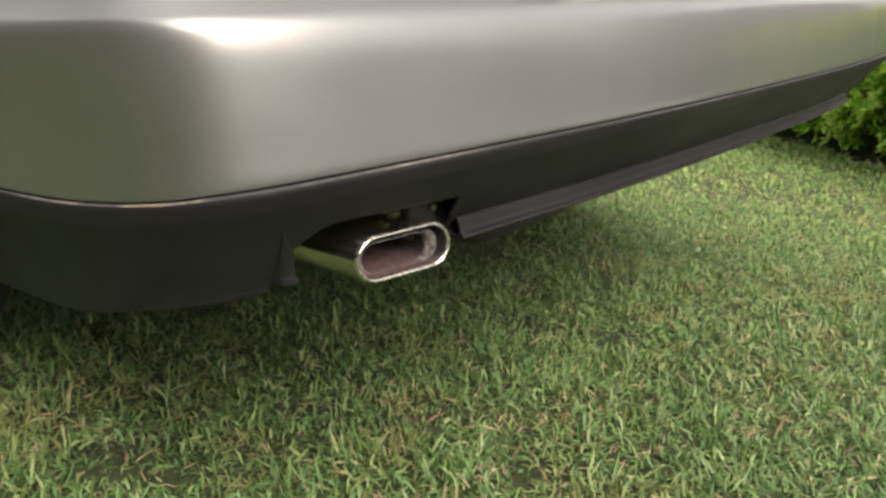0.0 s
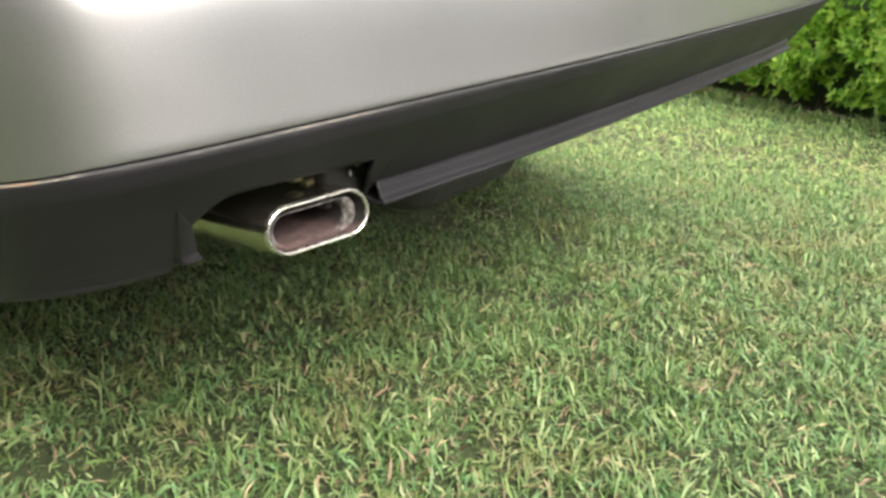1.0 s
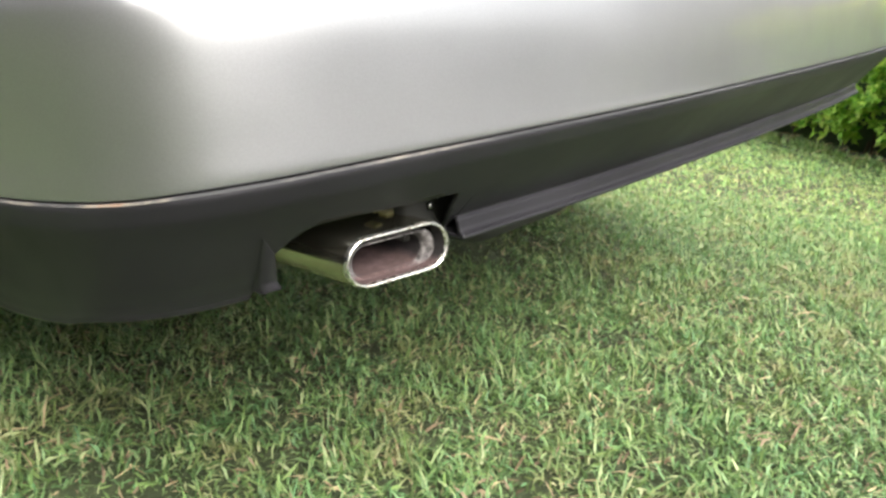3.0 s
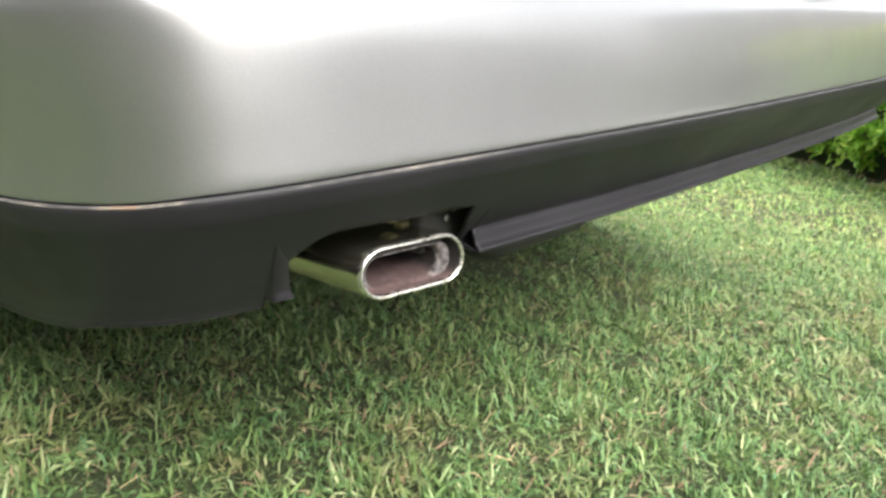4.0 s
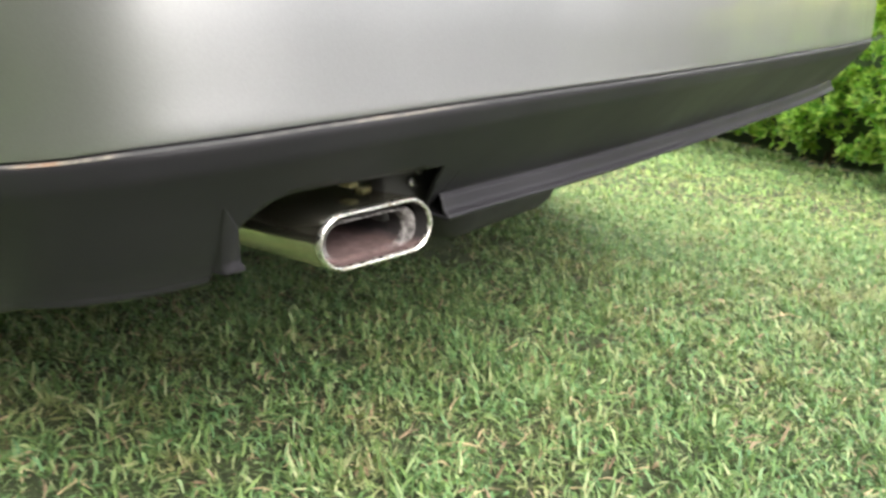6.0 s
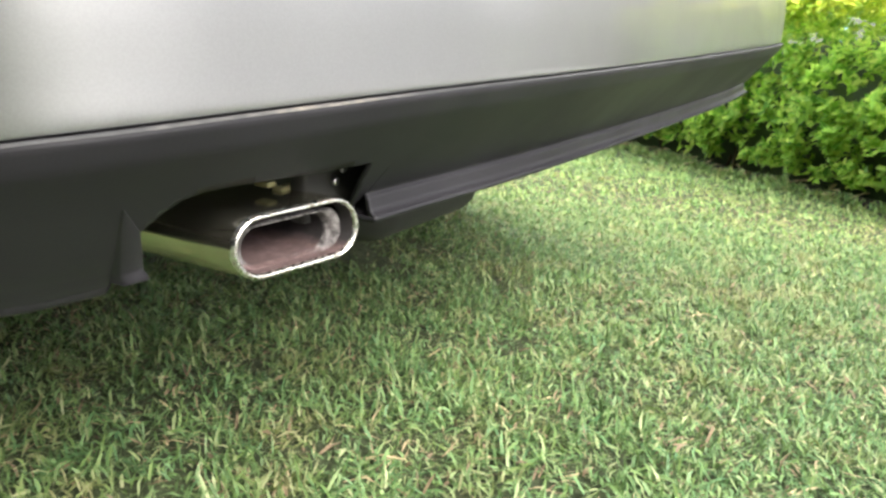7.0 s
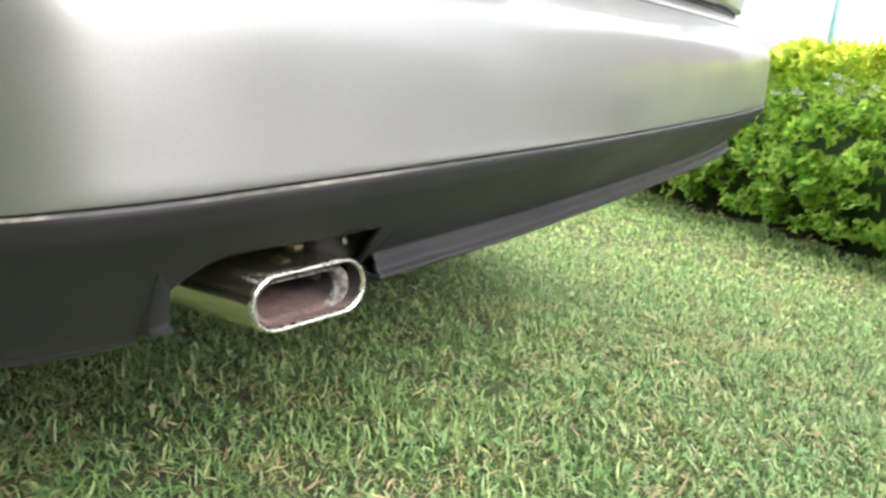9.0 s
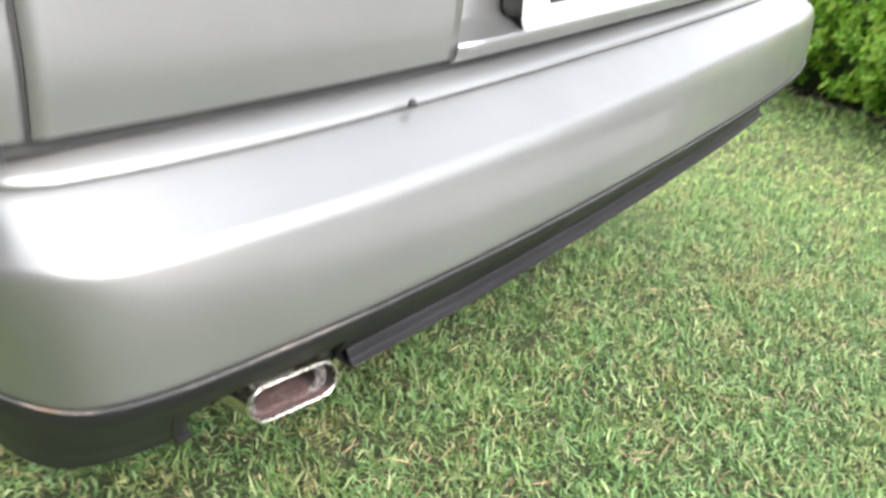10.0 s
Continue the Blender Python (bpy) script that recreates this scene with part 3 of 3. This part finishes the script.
for sx in (-1, 1):
    rows = []
    for z, d0, d1 in ((0.5640, 0.0872, 0.0880), (0.5850, 0.0845, 0.119), (0.6650, 0.083, 0.123), (0.7450, 0.0965, 0.128), (0.7610, 0.1005, 0.101)):
        rows.append([(sx * REC_X, -0.077 + lid_y(REC_X) + d0 + (d1 - d0) * k / 3, z) for k in range(4)])
    part("recess_cheek", grid_bm(rows), SILVER, lid)



def rounded_plate(w, h, t, r, at, n=6):
    """An upright sheet with round corners, facing backwards."""
    ring = []
    for cx, cz, a0 in ((w / 2 - r, h / 2 - r, 0), (-w / 2 + r, h / 2 - r, 90), (-w / 2 + r, -h / 2 + r, 180), (w / 2 - r, -h / 2 + r, 270)):
        ring += [(cx + r * math.cos(radians(a0 + 90 * k / n)), cz + r * math.sin(radians(a0 + 90 * k / n))) for k in range(n + 1)]
    bm = bmesh.new()
    rows = [[bm.verts.new((at[0] + x * f, at[1] + y, at[2] + z * f)) for x, z in ring] for y, f in ((t / 2, 1.0), (-t / 2 + 0.0006, 1.0), (-t / 2, 0.996))]
    for a, b in zip(rows, rows[1:]):
        for k in range(len(ring)):
            bm.faces.new((a[k], a[(k + 1) % len(ring)], b[(k + 1) % len(ring)], b[k]))
    bm.faces.new(rows[0])
    bm.faces.new(rows[-1])
    bmesh.ops.recalc_face_normals(bm, faces=bm.faces)
    return bm


plate = part("number_plate", rounded_plate(0.520, 0.114, 0.003, 0.012, (0.0, 0.0112, 0.6190)), WHITE, lid, "white number plate with dark characters", smooth=False)
part("plate_backing", rounded_plate(0.510, 0.100, 0.024, 0.012, (0.0, 0.0249, 0.6210)), GAP, plate, smooth=False)
for i in range(7):
    part("character_bar", box_bm((0.038, 0.0016, 0.072), (-0.200 + 0.067 * i, 0.0094, 0.6190), 0.0006), INK, plate)

# rear quarters beside the lid, with lamps, and seams
QUARTER = catmull([(0.6915, 0.0), (0.712, 0.006), (0.738, 0.020), (0.755, 0.045), (0.765, 0.09), (0.771, 0.2), (0.775, 0.42)], 5)
for sx in (-1, 1):
    rows = []
    for x, y in QUARTER:
        ease = max(0.0, 1 - y / 0.12)
        rows.append([(sx * (x - (1 - ease) * 0.25 * (d - 0.088)), y + ease * (d - 0.088) + lid_y(0.686) + 0.0145, z) for z, d in LID_PROFILE if z < 0.885])
    q = part("quarter_panel", grid_bm(rows), SILVER, car, "silver rear quarter panel")
    thicken(q, 0.003)
    rows = []
    for x, y in QUARTER:
        if x > 0.695 and y < 0.15:
            ease = max(0.0, 1 - y / 0.12)
            rows.append([(sx * (x + 0.004 - (1 - ease) * 0.25 * (d - 0.088)), y - 0.003 + ease * (d - 0.088) + lid_y(0.686) + 0.0145, z) for z, d in LID_PROFILE if 0.645 < z < 0.825])
    lamp = part("tail_lamp", grid_bm(rows), LAMP, q, "red tail lamp lens")
    thicken(lamp, 0.004)
part("lid_seam", lid_surface(-0.700, 0.700, [(0.5410, 0.0985), (0.5505, 0.0980), (0.5505, 0.112)], 60), GAP, car, "dark gap under the boot lid")
for sx in (-1, 1):
    part("side_seam", lid_surface(sx * 0.6875, sx * 0.6925, [(z, d + 0.004) for z, d in LID_PROFILE], 2), GAP, car)

# little rubber stop on the bumper's top
stop = lathe_bm([(0, 0.0001), (0, 0.0035), (0.004, 0.0032), (0.0055, 0.0018), (0.0055, 0.0001)], 14, "z")
bmesh.ops.translate(stop, vec=(-0.419, 0.006, 0.5275), verts=stop.verts)
part("rubber_stop", stop, GAP, bumper, "small dark rubber stop")

# ---- the rest of the body ----
STATIONS = [(0.42, 0.775, 0.915, 0.915), (0.55, 0.785, 0.925, 0.925), (0.95, 0.815, 0.935, 1.22), (1.35, 0.820, 0.935, 1.41), (1.9, 0.825, 0.93, 1.45), (2.5, 0.825, 0.925, 1.41),
            (3.05, 0.815, 0.915, 1.10), (3.35, 0.80, 0.90, 0.92), (3.9, 0.76, 0.80, 0.82), (4.15, 0.66, 0.68, 0.69)]


def section(w, belt, roof):
    right = [(0.0, 0.36), (w * 0.9, 0.36), (w, 0.42), (w + 0.008, 0.60), (w, 0.78), (w * 0.955, belt - 0.02), (w * 0.93, belt)]
    over = roof - belt
    right += [(w * 0.93 - 0.20 * min(over, 0.5), belt + 0.5 * over), (w * 0.93 - 0.42 * min(over, 0.5), belt + 0.93 * over), (w * 0.50, roof), (0, roof + 0.012)]
    return right


rows = []
for y, w, belt, roof in [tuple(p) for p in catmull(STATIONS, 4)]:
    r = section(w, belt, roof)
    rows.append([(x, y, z) for x, z in r] + [(-x, y, z) for x, z in r[-2:0:-1]])
shell = part("body_shell", grid_bm(rows, close_v=True), SILVER, car, "silver body shell")
part("rear_closing", box_bm((1.36, 0.02, 0.46), (0, 0.40, 0.66), 0.004), UNDER, car)
for name, y0, y1, z0, z1 in (("rear_window", 0.66, 1.12, 1.02, 1.30), ("windscreen", 2.68, 3.10, 1.34, 1.08)):
    rows = []
    for k in range(6):
        u = k / 5
        y = y0 + (y1 - y0) * u
        st = [tuple(p) for p in catmull(STATIONS, 12)]
        ys = [s[0] for s in st]
        w, roof = np.interp(y, ys, [s[1] for s in st]), np.interp(y, ys, [s[3] for s in st])
        rows.append([(w * 0.72 * (v / 4), y, roof + 0.022 - 0.02 * (v / 4) ** 2) for v in range(-4, 5)])
    part(name, grid_bm(rows), GLASS, car, "dark tinted glass")
for sx in (-1, 1):
    for y0, y1 in ((1.0, 1.72), (1.80, 2.62)):
        rows = []
        for k in range(6):
            y = y0 + (y1 - y0) * k / 5
            st = [tuple(p) for p in catmull(STATIONS, 12)]
            ys = [s[0] for s in st]
            w, belt, roof = (np.interp(y, ys, [s[i] for s in st]) for i in (1, 2, 3))
            ov = roof - belt
            rows.append([(sx * (w * 0.93 - 0.20 * min(ov, 0.5) * 2 * u + 0.006), y, belt + ov * (0.05 + 0.75 * u)) for u in (0.0, 0.25, 0.5)])
        part("side_window", grid_bm(rows), GLASS, car, "dark tinted glass")
for sx in (-1, 1):
    for wy in (0.76, 3.26):
        wx, r = sx * 0.690, 0.30
        gz = ground_z(wx, wy) + 0.004
        bm = lathe_bm([(-0.095, 0.19), (-0.100, 0.25), (-0.090, r - 0.008), (-0.05, r), (0.05, r), (0.090, r - 0.008), (0.100, 0.25), (0.095, 0.19)], 40)
        bmesh.ops.translate(bm, vec=(wx, wy, gz + r), verts=bm.verts)
        tyre = part("wheel", bm, RUBBER, car, "black road tyre")
        bm = lathe_bm([(-0.07, 0.002), (-0.07, 0.185), (0.07, 0.192), (0.074, 0.17), (0.045, 0.15), (0.055, 0.05), (0.06, 0.002)] if sx > 0 else
                      [(0.07, 0.002), (0.07, 0.185), (-0.07, 0.192), (-0.074, 0.17), (-0.045, 0.15), (-0.055, 0.05), (-0.06, 0.002)], 30)
        bmesh.ops.translate(bm, vec=(wx, wy, gz + r), verts=bm.verts)
        part("rim", bm, ALLOY, tyre, "grey wheel rim")

# ---- hedge ----
hedge = thing("hedge", "clipped golden-green hedge with glossy leaves and bare dark base", "hedge")
HN = np.array([HEDGE_D[1], -HEDGE_D[0]])          # away from the lawn
HEDGE_LEN = (-1.1, 6.5)


def leaf_points(length, width):
    """A pointed oval leaf along x, folded along its middle."""
    return [(0, 0, 0), (0.35 * length, 0.5 * width, 0.12 * width), (0.75 * length, 0.36 * width, 0.05 * width), (length, 0, -0.12 * length),
            (0.75 * length, -0.36 * width, 0.05 * width), (0.35 * length, -0.5 * width, 0.12 * width), (0.5 * length, 0, -0.04 * length)]


LEAF_FACES = [(0, 6, 1), (1, 6, 2), (2, 6, 3), (3, 6, 4), (4, 6, 5), (5, 6, 0)]


def sprig_geometry(rng, size):
    """A shoot tip: a whorl of leaves round a short stem."""
    vs, fs = [], []
    k = rng.integers(5, 9)
    for i in range(k):
        a = 2.4 * i + rng.uniform(-0.3, 0.3)
        pitch = rng.uniform(0.05, 0.9)
        s = size * rng.uniform(0.65, 1.2)
        m = Matrix.Rotation(a, 3, "Z") @ Matrix.Rotation(-pitch, 3, "Y") @ Matrix.Rotation(rng.uniform(-0.4, 0.4), 3, "X")
        off = Vector((0, 0, size * 0.22 * i / k))
        b = len(vs)
        vs += [tuple(m @ Vector(p) + off) for p in leaf_points(s, s * 0.52)]
        fs += [tuple(b + j for j in f) for f in LEAF_FACES]
    return vs, fs


rng = np.random.default_rng(7)
SPRIGS = []
for i in range(8):
    vs, fs = sprig_geometry(rng, 0.038)
    SPRIGS.append((np.array(vs), fs))


def hedge_spot(rng):
    """A place and outward direction on the hedge's face, top or depth."""
    s = rng.uniform(*HEDGE_LEN)
    kind = rng.random()
    h = 0.075 + 0.735 * rng.random()
    if kind < 0.62:
        depth, out = rng.exponential(0.05), np.array([-0.8 * HN[0], -0.8 * HN[1], 0.8])
    elif kind < 0.85:
        depth, h, out = rng.uniform(0.0, 0.62), 0.81 - rng.exponential(0.035), np.array([-0.2 * HN[0], -0.2 * HN[1], 1.0])
    else:
        depth, out = rng.uniform(0.05, 0.55), np.array([*(-0.6 * HN), 0.7])
    bulge = 0.07 * noise.noise((s * 2.3, h * 3.1, 4.0)) + 0.15 * noise.noise((s * 6, h * 6.5, 9.0))
    under = 0.14 * max(0, (0.22 - h) / 0.22)
    p = HEDGE_A + HEDGE_D * s + HN * (depth - bulge + under - 0.06)
    top = 0.04 * noise.noise((s * 3.0, 1.0, depth * 4))
    return p[0], p[1], ground_z(*p) + h + (top if h > 0.6 else 0), out, depth, s


def placed(rng, out):
    d = Vector(out) + Vector(rng.normal(0, 0.45, 3))
    q = d.normalized().to_track_quat("Z", "X").to_matrix()
    return q @ Matrix.Rotation(rng.uniform(0, 6.28), 3, "Z")


bulk_v, bulk_f, count = [], [], 0
singles = []
for i in range(27000):
    x, y, z, out, depth, s = hedge_spot(rng)
    if depth < 0.35 and noise.noise((s * 7.5, z * 8.5, 3.0)) + 0.5 * noise.noise((s * 17, z * 17, 8.0)) + rng.normal(0, 0.06) < 0.06:
        continue                                   # gaps between the shoots
    m = placed(rng, out)
    sc = rng.uniform(0.75, 1.25)
    near = -0.6 < s < 1.9 and depth < 0.03 and len(singles) < 290
    if near:
        singles.append((x, y, z, m, sc, i % 8))
        continue
    v, f = SPRIGS[i % 8]
    pv = v * sc @ np.array(m).T + np.array([x, y, z])
    bulk_v.append(pv)
    bulk_f += [tuple(count + j for j in t) for t in f]
    count += len(v)
me = bpy.data.meshes.new("foliage")
me.from_pydata(np.concatenate(bulk_v).tolist(), [], bulk_f)
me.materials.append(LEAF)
foliage = new("foliage", me)
foliage.parent = hedge
tagged(foliage, "dense small leaves", kind="stuff")
sprig_meshes = []
for v, f in SPRIGS:
    me = bpy.data.meshes.new("leaf_sprig")
    me.from_pydata(v.tolist(), [], f)
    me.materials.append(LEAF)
    sprig_meshes.append(me)
for x, y, z, m, sc, k in singles:
    ob = new("leaf_sprig", sprig_meshes[k])
    ob.parent = hedge
    ob.matrix_basis = Matrix.Translation((x, y, z)) @ m.to_4x4() @ Matrix.Scale(sc, 4)
# dark sheet inside the foliage; its colour stands in for the inner shade
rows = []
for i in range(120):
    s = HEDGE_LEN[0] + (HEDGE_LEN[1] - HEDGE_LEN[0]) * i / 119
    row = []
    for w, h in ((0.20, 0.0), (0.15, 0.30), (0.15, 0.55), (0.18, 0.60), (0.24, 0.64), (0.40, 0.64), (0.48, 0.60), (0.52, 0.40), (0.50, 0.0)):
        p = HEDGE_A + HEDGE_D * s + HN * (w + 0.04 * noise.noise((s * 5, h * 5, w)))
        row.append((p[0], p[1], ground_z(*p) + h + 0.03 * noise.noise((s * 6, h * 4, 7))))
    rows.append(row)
part("core", grid_bm(rows, close_v=True), CORE_SHADE, hedge, "dark closed sheet that paints the shade inside the hedge")
# stems
for i in range(70):
    s = rng.uniform(-0.9, 4.5)
    b = HEDGE_A + HEDGE_D * s + HN * rng.uniform(0.12, 0.45)
    z0 = ground_z(*b) - 0.01
    pts = [(b[0], b[1], z0)]
    dx, dy = rng.normal(0, 0.02, 2)
    for k in range(1, 5):
        pts.append((b[0] + dx * k + rng.normal(0, 0.012), b[1] + dy * k + rng.normal(0, 0.012), z0 + 0.17 * k))
    part("stem", tube_bm(pts, [0.009, 0.008, 0.007, 0.005, 0.003], 6), WOOD, hedge)

# bare soil under the hedge
rows = []
for i in range(90):
    s = -1.2 + 7.9 * i / 89
    row = []
    for k in range(12):
        w = -0.04 + 0.70 * k / 11 + (0.035 * noise.noise((s * 7, 0.3, 5)) if k == 0 else 0)
        p = HEDGE_A + HEDGE_D * s + HN * w
        row.append((p[0], p[1], ground_z(*p) + (0.004 if k in (0, 11) else 0.016 + 0.012 * noise.noise((s * 9, w * 9, 1)))))
    rows.append(row)
bed = part("soil_bed", grid_bm(rows), BED, None)
tagged(bed, "bare dark soil with leaf litter under the hedge", "soil bed", kind="structure")
rng = np.random.default_rng(21)
lv, lf = [], []
for i in range(220):
    s, w = rng.uniform(-1.5, 5.5), abs(rng.normal(0, 0.07)) - 0.03
    p = HEDGE_A + HEDGE_D * s + HN * w
    m = Matrix.Rotation(rng.uniform(0, 6.28), 3, "Z") @ Matrix.Rotation(rng.uniform(-0.5, 0.3), 3, "Y")
    k, length = len(lv), rng.uniform(0.03, 0.10)
    lv += [tuple(m @ Vector(q) + Vector((p[0], p[1], ground_z(*p) + 0.03))) for q in leaf_points(length, rng.uniform(0.006, 0.02))]
    lf += [tuple(k + j for j in f) for f in LEAF_FACES]
me = bpy.data.meshes.new("leaf_litter")
me.from_pydata(lv, [], lf)
me.materials.append(STRAW)
tagged(new("leaf_litter", me), "dry fallen leaves along the foot of the hedge", "leaf litter", kind="stuff")

# turquoise post standing behind the hedge
post = thing("post", "slim pale turquoise painted post behind the hedge", "post", at=(POST[0], POST[1], ground_z(*POST)))
part("shaft", lathe_bm([(-0.1, 0.001), (-0.1, 0.036), (2.9, 0.036), (2.9, 0.001)], 16, "z"), POLE, post)
part("cap", lathe_bm([(2.9, 0.001), (2.9, 0.042), (2.925, 0.040), (2.945, 0.022), (2.95, 0.001)], 16, "z"), POLE, post)

# ---- plain walls and paving, out of view, added to shape light and reflections ----
def closing_wall(name, label, mat, length, height, place, turn):
    """A rendered wall with a coping and a plinth."""
    bm = bmesh.new()
    for size, z in (((length, 0.22, height + 0.5), height / 2 - 0.25), ((length + 0.1, 0.34, 0.10), height + 0.05), ((length + 0.05, 0.27, 0.25), 0.05)):
        b2 = box_bm(size, (0, 0, z), 0.012)
        me = bpy.data.meshes.new("piece")
        b2.to_mesh(me)
        b2.free()
        bm.from_mesh(me)
        bpy.data.meshes.remove(me)
    ob = tagged(part(name, bm, mat, None, smooth=False), label, "wall", kind="structure")
    ob.location, ob.rotation_euler = (place[0], place[1], ground_z(*place)), (0, 0, turn)


# added behind the camera: blocks the low sky and bounces light at the bumper
closing_wall("bounce_wall_south", "unseen pale wall added to bounce light and block low sky", RENDERED, 12.0, 1.3, (0.5, -5.6), 0)
# out of view; stands in for the tall dark mass mirrored in the bumper's right end
closing_wall("dark_reflector_east", "unseen grey wall added to darken the bumper's right-end reflection", GREYWALL, 3.4, 3.0, (6.5, -2.6), radians(90))
# added out of view: cuts sky light from the left and darkens the corner's reflection
closing_wall("sky_blocker_west", "unseen dark wall added to block sky and darken the left corner's reflection", GREYWALL, 14.0, 3.15, (-4.3, 0.6), radians(90))
# pale sheet added out of view, a neutral reflector for the bumper's face
xs, ys = np.linspace(-1.25, 6, 27), np.linspace(-5.4, -0.95, 9)
rows = [[(x, y, ground_z(x, y) + 0.012) for y in ys] for x in xs]
path = part("bounce_paving", grid_bm(rows), CONCRETE, None, smooth=False)
thicken(path, 0.06)
tagged(path, "unseen pale paving added as a neutral reflector for the bumper", "paving", kind="structure")
